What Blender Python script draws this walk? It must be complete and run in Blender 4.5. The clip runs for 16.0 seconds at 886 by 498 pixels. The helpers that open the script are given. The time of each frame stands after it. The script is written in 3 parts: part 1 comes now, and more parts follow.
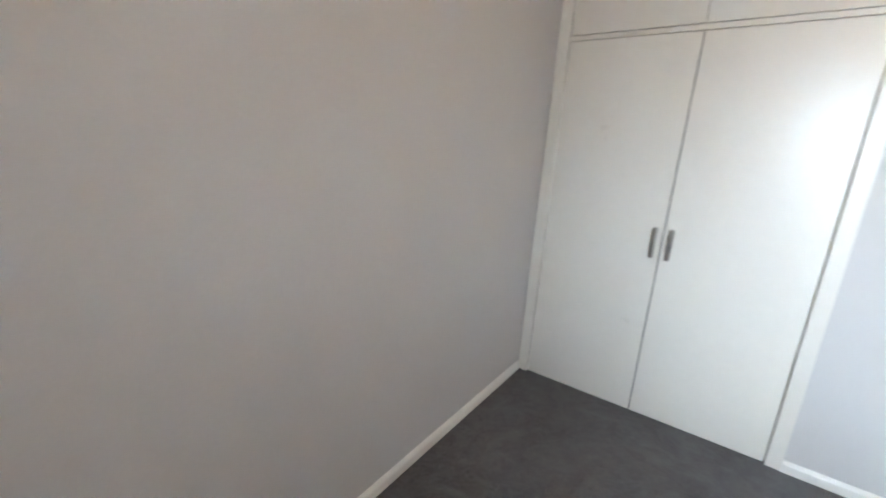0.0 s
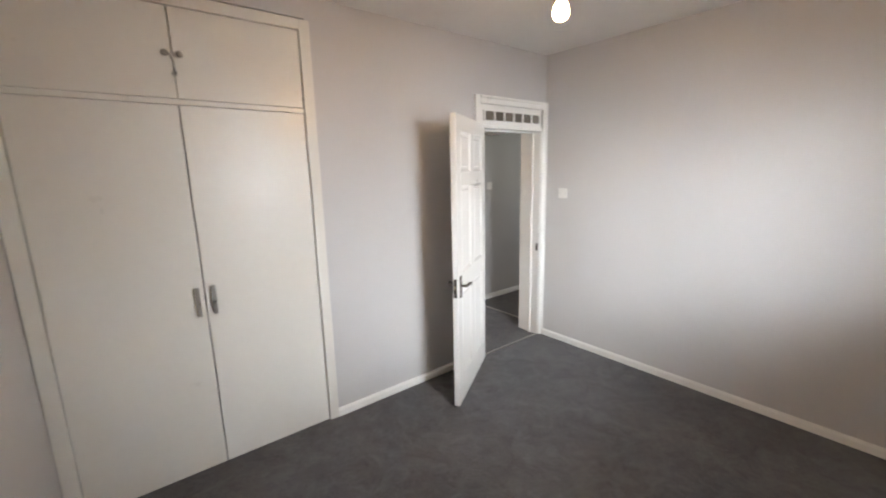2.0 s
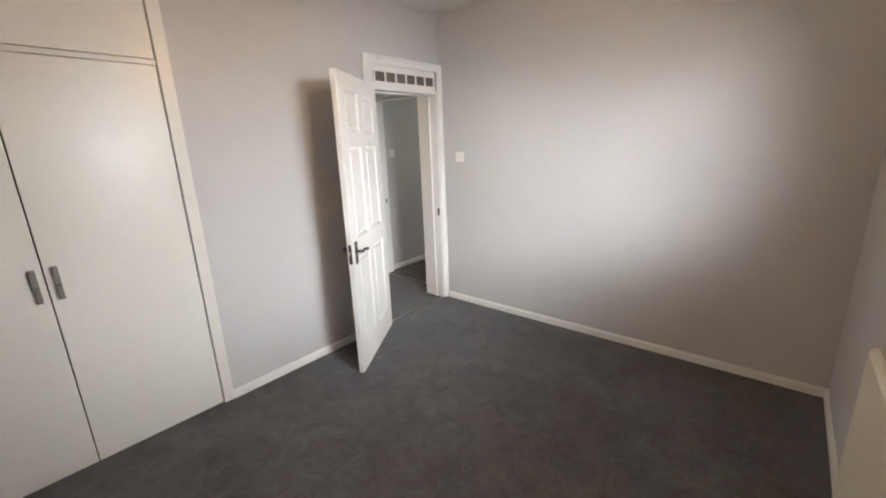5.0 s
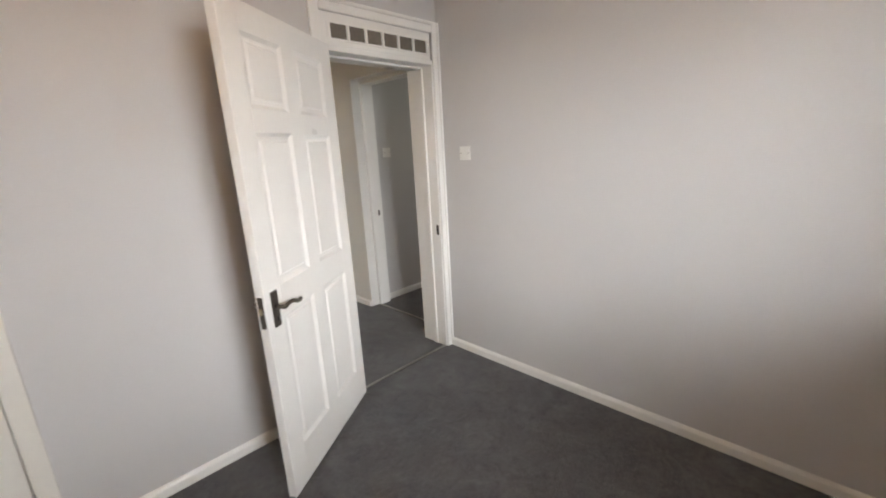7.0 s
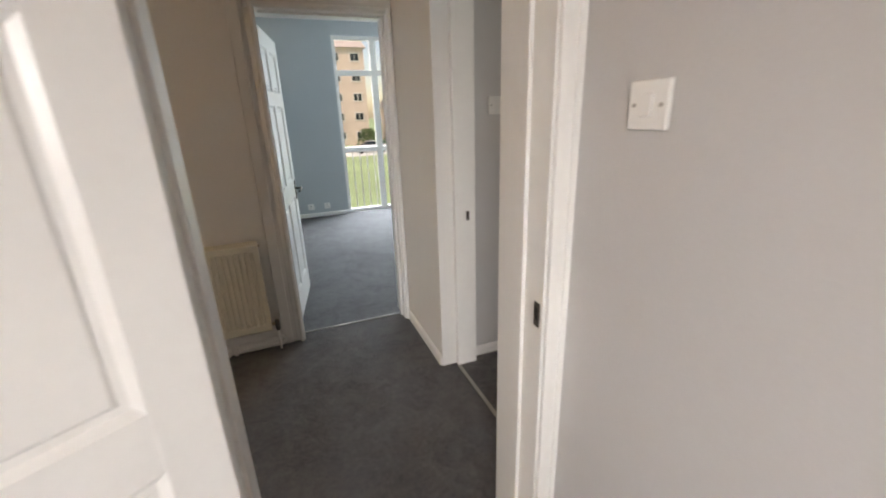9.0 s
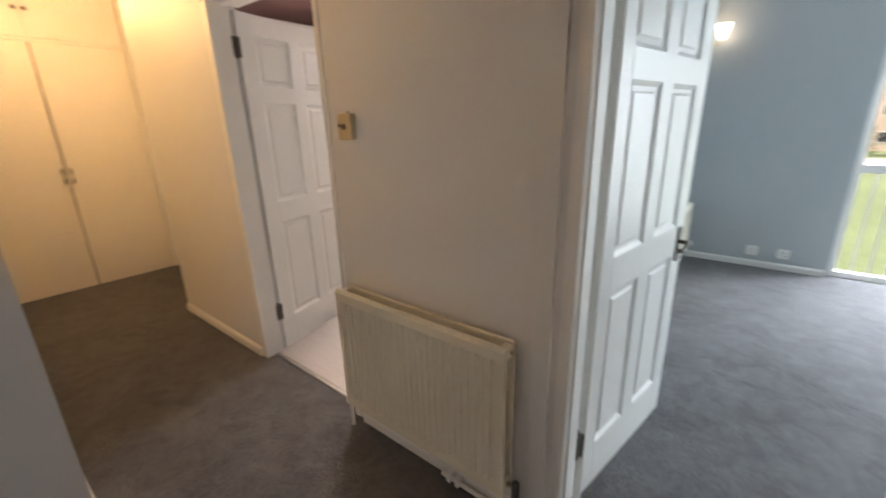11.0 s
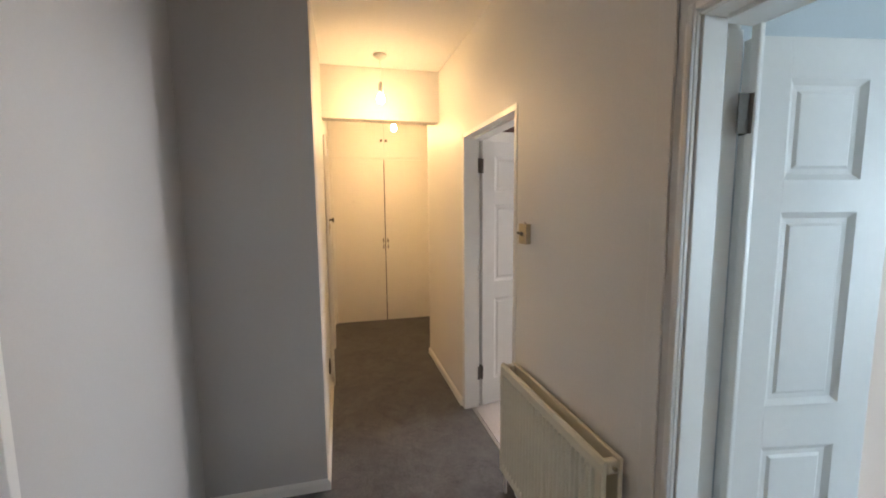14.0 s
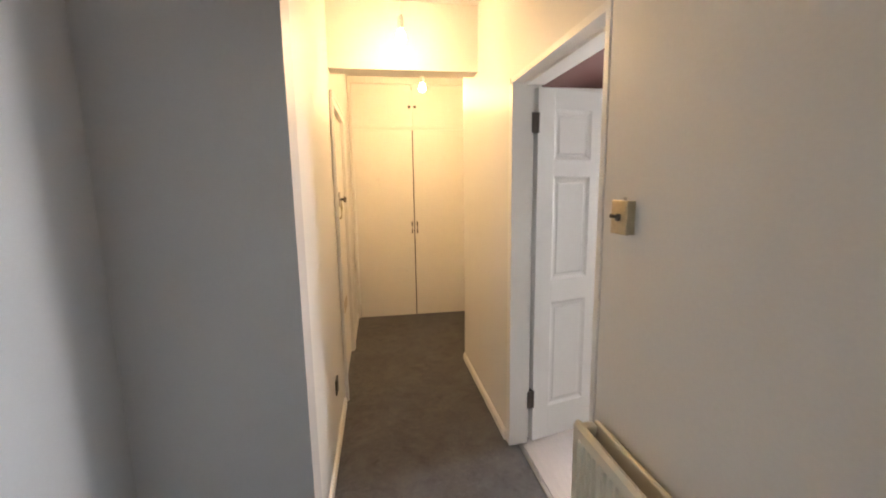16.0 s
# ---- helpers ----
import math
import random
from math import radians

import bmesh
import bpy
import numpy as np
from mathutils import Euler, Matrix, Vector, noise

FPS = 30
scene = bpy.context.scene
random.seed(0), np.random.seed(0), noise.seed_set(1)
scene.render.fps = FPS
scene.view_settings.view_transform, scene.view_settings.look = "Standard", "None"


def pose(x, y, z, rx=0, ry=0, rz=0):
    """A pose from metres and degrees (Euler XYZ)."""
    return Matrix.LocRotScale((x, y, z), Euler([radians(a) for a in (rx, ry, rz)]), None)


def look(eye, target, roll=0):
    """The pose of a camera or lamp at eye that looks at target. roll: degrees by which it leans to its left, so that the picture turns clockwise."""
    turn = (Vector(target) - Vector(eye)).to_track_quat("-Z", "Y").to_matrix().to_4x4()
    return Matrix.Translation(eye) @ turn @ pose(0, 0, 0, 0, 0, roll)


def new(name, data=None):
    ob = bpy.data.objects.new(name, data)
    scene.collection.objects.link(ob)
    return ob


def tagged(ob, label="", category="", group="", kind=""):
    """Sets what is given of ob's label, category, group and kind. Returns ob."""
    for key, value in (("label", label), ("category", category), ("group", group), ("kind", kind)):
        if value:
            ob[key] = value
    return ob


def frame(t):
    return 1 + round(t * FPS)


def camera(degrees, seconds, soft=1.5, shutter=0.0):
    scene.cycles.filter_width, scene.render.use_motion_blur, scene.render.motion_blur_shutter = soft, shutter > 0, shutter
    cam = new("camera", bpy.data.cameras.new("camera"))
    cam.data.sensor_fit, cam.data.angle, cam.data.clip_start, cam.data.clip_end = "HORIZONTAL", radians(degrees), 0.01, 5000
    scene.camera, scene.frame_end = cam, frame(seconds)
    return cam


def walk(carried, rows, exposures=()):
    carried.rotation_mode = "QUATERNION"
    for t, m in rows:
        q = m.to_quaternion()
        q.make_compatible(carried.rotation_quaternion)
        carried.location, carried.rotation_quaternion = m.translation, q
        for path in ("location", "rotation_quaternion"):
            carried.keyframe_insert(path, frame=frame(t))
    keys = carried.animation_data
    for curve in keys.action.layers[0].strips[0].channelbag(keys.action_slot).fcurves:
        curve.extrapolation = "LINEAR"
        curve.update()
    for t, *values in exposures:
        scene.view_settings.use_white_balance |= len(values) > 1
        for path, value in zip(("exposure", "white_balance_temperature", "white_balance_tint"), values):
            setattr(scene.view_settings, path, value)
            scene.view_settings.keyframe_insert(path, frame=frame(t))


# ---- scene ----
cam = camera(94.9, 16.0, soft=1.9, shutter=0.35)
PATH = [
    (0, (-2.606, -2.325, 1.398), (-3.718, -0.738, 0.906), 3.9),
    (0.5, (-2.87, -2.251, 1.431), (-3.351, -0.35, 1.037), 1.7),
    (1, (-3.131, -2.213, 1.515), (-2.891, -0.267, 1.12), 1.0),
    (1.5, (-3.158, -2.347, 1.618), (-2.328, -0.574, 1.207), 0.4),
    (2, (-3.167, -2.441, 1.645), (-1.948, -0.903, 1.261), -1.3),
    (2.5, (-3.167, -2.514, 1.652), (-1.8, -1.132, 1.179), -1.9),
    (3, (-3.158, -2.568, 1.623), (-1.727, -1.307, 1.02), -1.8),
    (3.5, (-3.152, -2.579, 1.611), (-1.705, -1.404, 0.886), -1.7),
    (4, (-3.148, -2.586, 1.605), (-1.675, -1.398, 0.96), -1.3),
    (6.5, (-2.404, -2.223, 1.459), (-0.973, -0.901, 1.007), -2.8),
    (7, (-2.031, -1.994, 1.447), (-0.659, -0.62, 0.966), -3.1),
    (7.5, (-1.616, -1.798, 1.436), (-0.327, -0.338, 0.98), -2.6),
    (8, (-1.284, -1.56, 1.43), (-0.145, 0.013, 0.954), -1.3),
    (8.2, (-1.155, -1.432, 1.432), (-0.097, 0.183, 0.914), -1.3),
    (10.3, (-0.166, 0.312, 1.354), (-0.551, 2.157, 0.685), -2.4),
    (10.5, (-0.189, 0.456, 1.359), (-0.803, 2.247, 0.713), -2.2),
    (11, (-0.303, 0.749, 1.385), (-1.505, 2.231, 0.786), -1.6),
    (11.5, (-0.273, 0.994, 1.403), (-1.933, 1.962, 0.848), -1.3),
    (12, (-0.208, 1.074, 1.416), (-2.082, 1.601, 0.956), -1.2),
    (12.5, (-0.07, 0.967, 1.48), (-1.998, 1.388, 1.151), -0.6),
    (13, (0.102, 0.914, 1.511), (-1.829, 1.363, 1.244), -0.7),
    (13.5, (0.168, 0.922, 1.517), (-1.747, 1.405, 1.294), -0.7),
    (14, (0.172, 0.933, 1.518), (-1.736, 1.414, 1.299), -0.5),
    (14.5, (0.152, 0.929, 1.513), (-1.771, 1.393, 1.279), -0.6),
    (15, (0.027, 0.943, 1.499), (-1.91, 1.373, 1.244), -0.6),
    (15.5, (-0.225, 1.02, 1.482), (-2.168, 1.399, 1.201), -0.8),
    (16, (-0.535, 1.095, 1.469), (-2.488, 1.403, 1.163), -0.9),
]
walk(cam, [(t, look(eye, target, roll)) for t, eye, target, roll in PATH], exposures=[(0, 1.45, 6300, 8), (0.5, 1.3, 6900, 12), (1.2, 1.2, 7200, 14), (2, 1.0, 7300, 15), (4.2, 0.95, 7400, 15), (6.5, 0.8, 7600, 16), (8.2, 0.4, 8000, 18), (10.3, 1.0, 8300, 22), (11, 0.95, 8000, 21), (12.0, 1.25, 7400, 18), (13.5, 1.0, 7100, 16), (14.5, 1.05, 7100, 16), (16, 1.3, 6900, 15)])

# ---- world, daylight, lamps ----
world = bpy.data.worlds.new("sky")
scene.world = world
world.use_nodes = True
wn = world.node_tree
sky = wn.nodes.new("ShaderNodeTexSky")
sky.sky_type, sky.sun_disc = "NISHITA", False
sky.sun_elevation, sky.sun_rotation = radians(38), radians(290)
wn.links.new(sky.outputs[0], wn.nodes["Background"].inputs[0])
wn.nodes["Background"].inputs[1].default_value = 0.15


def lamp(name, kind, m, energy, color, **size):
    data = bpy.data.lights.new(name, kind)
    data.energy, data.color = energy, color
    if kind == "AREA":
        data.shape, data.size, data.size_y = "RECTANGLE", size["w"], size["h"]
        data.spread = radians(size.get("spread", 180))
    elif kind == "SUN":
        data.angle = radians(size["angle"])
    else:
        data.shadow_soft_size = size["r"]
    ob = new(name, data)
    ob.matrix_world = m
    return ob


lamp("sun", "SUN", look((0, 0, 10), (4.5, 2.2, 5.0)), 5.0, (1, 0.95, 0.88), angle=12)
# skylight at the windows
lamp("bedroom_daylight", "AREA", look((-2.25, -3.55, 1.85), (-0.75, -0.9, 1.1)), 190, (0.74, 0.87, 1.0), w=2.0, h=1.2, spread=150)
lamp("living_daylight", "AREA", look((1.2, 6.9, 4.3), (0.3, 2.6, 0.2)), 1300, (0.62, 0.81, 1.0), w=4.0, h=2.6)
lamp("living_window_daylight", "AREA", look((1.95, 5.43, 1.2), (-0.6, 1.6, 0.2)), 42, (0.56, 0.80, 1.0), w=0.8, h=2.1)
lamp("second_bedroom_daylight", "AREA", look((3.22, -0.2, 1.6), (0, 0.8, 1.2)), 7, (0.88, 0.94, 1.0), w=1.2, h=1.4)
lamp("bathroom_daylight", "AREA", look((-3.0, 3.38, 1.7), (-1.9, 1.3, 0.3)), 25, (0.95, 0.96, 1.0), w=0.6, h=0.6)


# ---- materials ----
def material(name, color, rough=0.6, metal=0.0, grain=60.0, vary=0.06, patch=2.0, bump=0.05, coat=0.0, stretch=(1, 1, 1)):
    """Paint, metal, fabric: a colour that varies at two scales, with fine relief."""
    m = bpy.data.materials.new(name)
    m.use_nodes = True
    nt = m.node_tree
    b = nt.nodes["Principled BSDF"]
    tc = nt.nodes.new("ShaderNodeTexCoord")
    mp = nt.nodes.new("ShaderNodeMapping")
    mp.inputs["Scale"].default_value = stretch
    nt.links.new(tc.outputs["Object"], mp.inputs[0])
    fine, wide = nt.nodes.new("ShaderNodeTexNoise"), nt.nodes.new("ShaderNodeTexNoise")
    fine.inputs["Scale"].default_value, wide.inputs["Scale"].default_value = grain, patch
    fine.inputs["Detail"].default_value, wide.inputs["Detail"].default_value = 4, 5
    for n in (fine, wide):
        nt.links.new(mp.outputs[0], n.inputs["Vector"])
    add = nt.nodes.new("ShaderNodeMath")
    add.operation = "ADD"
    nt.links.new(fine.outputs[0], add.inputs[0])
    nt.links.new(wide.outputs[0], add.inputs[1])
    ramp = nt.nodes.new("ShaderNodeMapRange")
    ramp.inputs["From Min"].default_value, ramp.inputs["From Max"].default_value = 0.6, 1.4
    ramp.inputs["To Min"].default_value, ramp.inputs["To Max"].default_value = 1 - vary, 1 + vary
    nt.links.new(add.outputs[0], ramp.inputs[0])
    mul = nt.nodes.new("ShaderNodeVectorMath")
    mul.operation = "SCALE"
    mul.inputs[0].default_value = color
    nt.links.new(ramp.outputs[0], mul.inputs["Scale"])
    nt.links.new(mul.outputs[0], b.inputs["Base Color"])
    rr = nt.nodes.new("ShaderNodeMapRange")
    rr.inputs["From Min"].default_value, rr.inputs["From Max"].default_value = 0.3, 0.7
    rr.inputs["To Min"].default_value, rr.inputs["To Max"].default_value = max(0.02, rough - 0.06), min(1, rough + 0.06)
    nt.links.new(wide.outputs[0], rr.inputs[0])
    nt.links.new(rr.outputs[0], b.inputs["Roughness"])
    b.inputs["Metallic"].default_value = metal
    b.inputs["Coat Weight"].default_value = coat
    b.inputs["Coat Roughness"].default_value = 0.12
    if bump:
        bp = nt.nodes.new("ShaderNodeBump")
        bp.inputs["Strength"].default_value, bp.inputs["Distance"].default_value = bump, 0.01
        nt.links.new(fine.outputs[0], bp.inputs["Height"])
        nt.links.new(bp.outputs[0], b.inputs["Normal"])
    return m


def carpet_material():
    """Charcoal cut pile: fine tufts, brushed clumps and wide tread marks."""
    m = bpy.data.materials.new("charcoal_carpet_pile")
    m.use_nodes = True
    nt = m.node_tree
    b = nt.nodes["Principled BSDF"]
    tc = nt.nodes.new("ShaderNodeTexCoord")
    total = None
    heights = []
    for scale, detail, rough, distort, weight in ((300, 2, 0.5, 0.0, 0.35), (48, 3, 0.65, 0.3, 0.45), (8, 5, 0.72, 1.0, 0.85), (1.7, 4, 0.6, 0.8, 0.55)):
        n = nt.nodes.new("ShaderNodeTexNoise")
        n.inputs["Scale"].default_value, n.inputs["Detail"].default_value = scale, detail
        n.inputs["Roughness"].default_value, n.inputs["Distortion"].default_value = rough, distort
        nt.links.new(tc.outputs["Object"], n.inputs["Vector"])
        heights.append(n)
        w = nt.nodes.new("ShaderNodeMath")
        w.operation = "MULTIPLY_ADD"
        nt.links.new(n.outputs[0], w.inputs[0])
        w.inputs[1].default_value = weight
        if total:
            nt.links.new(total.outputs[0], w.inputs[2])
        else:
            w.inputs[2].default_value = 0.0
        total = w
    ramp = nt.nodes.new("ShaderNodeMapRange")
    ramp.inputs["From Min"].default_value, ramp.inputs["From Max"].default_value = 0.80, 1.30
    ramp.inputs["To Min"].default_value, ramp.inputs["To Max"].default_value = 0.50, 1.55
    nt.links.new(total.outputs[0], ramp.inputs[0])
    mul = nt.nodes.new("ShaderNodeVectorMath")
    mul.operation = "SCALE"
    mul.inputs[0].default_value = (0.080, 0.079, 0.083)
    nt.links.new(ramp.outputs[0], mul.inputs["Scale"])
    nt.links.new(mul.outputs[0], b.inputs["Base Color"])
    b.inputs["Roughness"].default_value = 0.97
    b.inputs["Sheen Weight"].default_value, b.inputs["Sheen Roughness"].default_value = 0.12, 0.5
    last = None
    for n, strength, dist in ((heights[2], 0.35, 0.03), (heights[1], 0.45, 0.01), (heights[0], 0.8, 0.006)):
        bp = nt.nodes.new("ShaderNodeBump")
        bp.inputs["Strength"].default_value, bp.inputs["Distance"].default_value = strength, dist
        nt.links.new(n.outputs[0], bp.inputs["Height"])
        if last:
            nt.links.new(last.outputs[0], bp.inputs["Normal"])
        last = bp
    nt.links.new(last.outputs[0], b.inputs["Normal"])
    return m


def glass_material():
    m = bpy.data.materials.new("window_glass")
    m.use_nodes = True
    b = m.node_tree.nodes["Principled BSDF"]
    b.inputs["Transmission Weight"].default_value, b.inputs["Roughness"].default_value = 1, 0
    b.inputs["IOR"].default_value = 1.08
    return m


def bulb_material(name, color, strength):
    m = bpy.data.materials.new(name)
    m.use_nodes = True
    b = m.node_tree.nodes["Principled BSDF"]
    b.inputs["Base Color"].default_value = (1, 0.95, 0.85, 1)
    b.inputs["Emission Color"].default_value = (*color, 1)
    b.inputs["Emission Strength"].default_value = strength
    return m


GREY = material("pale_grey_emulsion", (0.56, 0.547, 0.54), 0.5, grain=140, vary=0.03, patch=1.3, bump=0.04)
CREAM = material("off_white_wall_paint", (0.74, 0.725, 0.69), 0.50, grain=110, vary=0.035, patch=1.6, bump=0.06)
BLUEGREY = material("blue_grey_emulsion", (0.45, 0.495, 0.515), 0.6, grain=120, vary=0.03, bump=0.04)
CEIL = material("white_ceiling_paint", (0.78, 0.77, 0.75), 0.8, grain=80, vary=0.03, bump=0.08)
GLOSS = material("white_gloss_paint", (0.80, 0.79, 0.76), 0.33, grain=45, vary=0.02, patch=3, bump=0.02)
CUPGLOSS = material("ivory_gloss_paint", (0.76, 0.735, 0.68), 0.33, grain=22, vary=0.02, patch=3, bump=0.025)
IVORY = material("yellowed_radiator_enamel", (0.70, 0.655, 0.53), 0.33, grain=50, vary=0.04, bump=0.02)
CARPET = carpet_material()
STEEL = material("brushed_steel", (0.40, 0.38, 0.35), 0.32, 1.0, grain=90, vary=0.08, stretch=(1, 1, 12))
BRONZE = material("dark_bronze", (0.13, 0.115, 0.10), 0.38, 0.85, grain=80, vary=0.15)
BRASS = material("aged_brass", (0.50, 0.43, 0.30), 0.36, 0.85, grain=80, vary=0.15)
BLACK = material("black_plastic", (0.02, 0.02, 0.02), 0.45, vary=0.1)
DARK = material("dark_void", (0.03, 0.027, 0.025), 0.9, vary=0.2)
VENTDARK = material("vent_hole_shade", (0.13, 0.11, 0.09), 0.8, vary=0.2)
PLASTIC = material("white_plastic", (0.82, 0.81, 0.78), 0.3, vary=0.01, bump=0)
VINYL = material("pale_wood_vinyl", (0.42, 0.385, 0.365), 0.4, grain=30, vary=0.10, patch=5, bump=0.03, stretch=(1, 8, 1))
MAROON = material("maroon_ceiling_paint", (0.045, 0.008, 0.005), 0.85, grain=60, vary=0.1)
SILLWOOD = material("cream_painted_sill", (0.72, 0.62, 0.52), 0.35, grain=40, vary=0.04)
SLAT = material("pale_aluminium_slat", (0.50, 0.50, 0.49), 0.35, vary=0.02, bump=0)
GRASS = material("lawn", (0.24, 0.33, 0.17), 0.9, grain=3, vary=0.35, patch=0.15, bump=0.4)
TARMAC = material("pale_tarmac", (0.58, 0.58, 0.57), 0.9, grain=8, vary=0.2)
BRICK = material("buff_brick", (0.62, 0.51, 0.44), 0.85, grain=6, vary=0.2, patch=0.4)
TILEROOF = material("brown_roof_tile", (0.42, 0.37, 0.35), 0.8, grain=4, vary=0.25)
CARWHITE = material("white_car_paint", (0.75, 0.75, 0.76), 0.2, vary=0.02, bump=0, coat=1)
CARGLASS = material("tinted_car_glass", (0.02, 0.025, 0.03), 0.08, vary=0.02, bump=0)
RUBBER = material("tyre_rubber", (0.02, 0.02, 0.02), 0.8)
LEAF = material("hedge_leaf", (0.05, 0.09, 0.025), 0.7, grain=30, vary=0.35)
BARK = material("bark", (0.10, 0.075, 0.05), 0.9, grain=20, vary=0.3)
RAILMETAL = material("grey_painted_rail", (0.66, 0.67, 0.67), 0.45, vary=0.05)
GLASS = glass_material()
WARM = bulb_material("warm_lit_bulb", (1.0, 0.70, 0.36), 60)
SCONCE = bulb_material("lit_frosted_shade", (1.0, 0.86, 0.66), 3.5)


# ---- mesh helpers ----
def box(bm, x0, x1, y0, y1, z0, z1, bevel=0.0):
    vs = [bm.verts.new(p) for p in ((x0, y0, z0), (x1, y0, z0), (x1, y1, z0), (x0, y1, z0), (x0, y0, z1), (x1, y0, z1), (x1, y1, z1), (x0, y1, z1))]
    fs = [bm.faces.new([vs[i] for i in f]) for f in ((3, 2, 1, 0), (4, 5, 6, 7), (0, 1, 5, 4), (1, 2, 6, 5), (2, 3, 7, 6), (3, 0, 4, 7))]
    if bevel:
        es = list({e for f in fs for e in f.edges})
        bmesh.ops.bevel(bm, geom=es, offset=bevel, segments=2, profile=0.5, affect="EDGES")
    return bm


def rod(bm, a, b, r, sides=12, r2=None):
    a, b = Vector(a), Vector(b)
    d = b - a
    m = Matrix.Translation((a + b) / 2) @ d.to_track_quat("Z", "Y").to_matrix().to_4x4()
    bmesh.ops.create_cone(bm, cap_ends=True, segments=sides, radius1=r, radius2=r if r2 is None else r2, depth=d.length, matrix=m)
    return bm


def turned(bm, profile, m=Matrix(), sides=20):
    """A turned shape round the z axis from (radius, height) pairs."""
    rings = []
    for r, z in profile:
        rings.append([bm.verts.new(m @ Vector((r * math.cos(2 * math.pi * i / sides), r * math.sin(2 * math.pi * i / sides), z))) for i in range(sides)])
    for lo, hi in zip(rings, rings[1:]):
        for i in range(sides):
            bm.faces.new((lo[i], lo[(i + 1) % sides], hi[(i + 1) % sides], hi[i]))
    bm.faces.new(rings[0][::-1])
    bm.faces.new(rings[-1])
    return bm


def swept(bm, pts, r, sides=10):
    """A tube along points."""
    pts = [Vector(p) for p in pts]
    rings = []
    for i, p in enumerate(pts):
        d = (pts[min(i + 1, len(pts) - 1)] - pts[max(i - 1, 0)]).normalized()
        q = d.to_track_quat("Z", "Y")
        rings.append([bm.verts.new(p + q @ Vector((r * math.cos(2 * math.pi * k / sides), r * math.sin(2 * math.pi * k / sides), 0))) for k in range(sides)])
    for lo, hi in zip(rings, rings[1:]):
        for k in range(sides):
            bm.faces.new((lo[k], lo[(k + 1) % sides], hi[(k + 1) % sides], hi[k]))
    bm.faces.new(rings[0][::-1])
    bm.faces.new(rings[-1])
    return bm


def mesh_of(name, bm, mat, smooth=False):
    bmesh.ops.recalc_face_normals(bm, faces=bm.faces)
    me = bpy.data.meshes.new(name)
    bm.to_mesh(me)
    bm.free()
    me.materials.append(mat)
    if smooth:
        for p in me.polygons:
            p.use_smooth = True
    return me


def part(name, bm, mat, parent=None, label="", smooth=False):
    ob = new(name, mesh_of(name, bm, mat, smooth))
    ob.parent = parent
    return tagged(ob, label)


def piece(name, me, parent, at):
    ob = new(name, me)
    ob.parent, ob.location = parent, at
    return ob


def thing(name, m, label, category, group="", kind=""):
    ob = new(name)
    ob.empty_display_size = 0.1
    ob.matrix_world = m
    return tagged(ob, label, category, group, kind)


def B(*a, bevel=0.0):
    return box(bmesh.new(), *a, bevel=bevel)


def structure(name, bm, mat, label, category):
    return tagged(part(name, bm, mat), label, category, kind="structure")


def wall(name, mat, label, axis, span, depth, height=(0, 2.62), holes=()):
    """A straight wall along axis, with openings (from, to, bottom, top) right through it."""
    bm = bmesh.new()
    cuts = sorted({span[0], span[1], *[h[0] for h in holes], *[h[1] for h in holes]})
    for a, b in zip(cuts, cuts[1:]):
        solid = [height]
        for h in holes:
            if h[0] <= a and b <= h[1]:
                solid = [(height[0], h[2]), (h[3], height[1])]
        for lo, hi in solid:
            if hi - lo > 1e-4:
                if axis == "x":
                    box(bm, a, b, depth[0], depth[1], lo, hi)
                else:
                    box(bm, depth[0], depth[1], a, b, lo, hi)
    bmesh.ops.remove_doubles(bm, verts=bm.verts, dist=1e-5)
    return structure(name, bm, mat, label, "wall")


# ---- the shell ----
TOP = 2.62
structure("floor", B(-5.7, 3.3, -3.0, 5.5, -0.12, 0.0), CARPET, "dark charcoal fitted carpet with brushed pile marks", "carpet")
structure("floor_bathroom", B(-3.75, -0.95, 1.86, 3.4, 0.0, 0.006), VINYL, "pale wood-effect vinyl bathroom floor", "floor")
structure("ceiling", B(-5.7, 3.3, -3.0, 5.5, TOP, TOP + 0.15), CEIL, "white painted plaster ceiling", "ceiling")
structure("ceiling_bathroom", B(-3.7, -1.03, 1.953, 3.4, 2.22, 2.61), MAROON, "dark maroon painted bathroom ceiling", "ceiling")

# first bedroom
wall("wall_bedroom_west", GREY, "pale grey painted bedroom wall", "y", (-3.05, 0.17), (-3.70, -3.56))
wall("wall_bedroom_south", GREY, "pale grey painted window wall", "x", (-3.56, 0.0), (-3.05, -2.908), holes=[(-2.12, -1.12, 1.04, 2.2)])
wall("wall_bedroom_east", GREY, "pale grey wall catching soft window light", "y", (-3.05, 0.23), (0.0, 0.074))
wall("wall_bedroom_north", GREY, "pale grey wall beside the built-in wardrobe", "x", (-3.56, 0.0), (0.0, 0.23), holes=[(-3.52, -2.20, 0, 2.50), (-0.86, -0.035, 0, 2.165)])
# wardrobe recess behind the bedroom wall
wall("wall_wardrobe_side", GREY, "grey painted end of the wardrobe recess", "y", (0.23, 0.82), (-2.10, -1.954))
wall("wall_corridor_south", CREAM, "off-white corridor wall with entrance door", "x", (-5.25, -2.10), (0.70, 0.82), holes=[(-4.16, -3.28, 0, 2.04)])
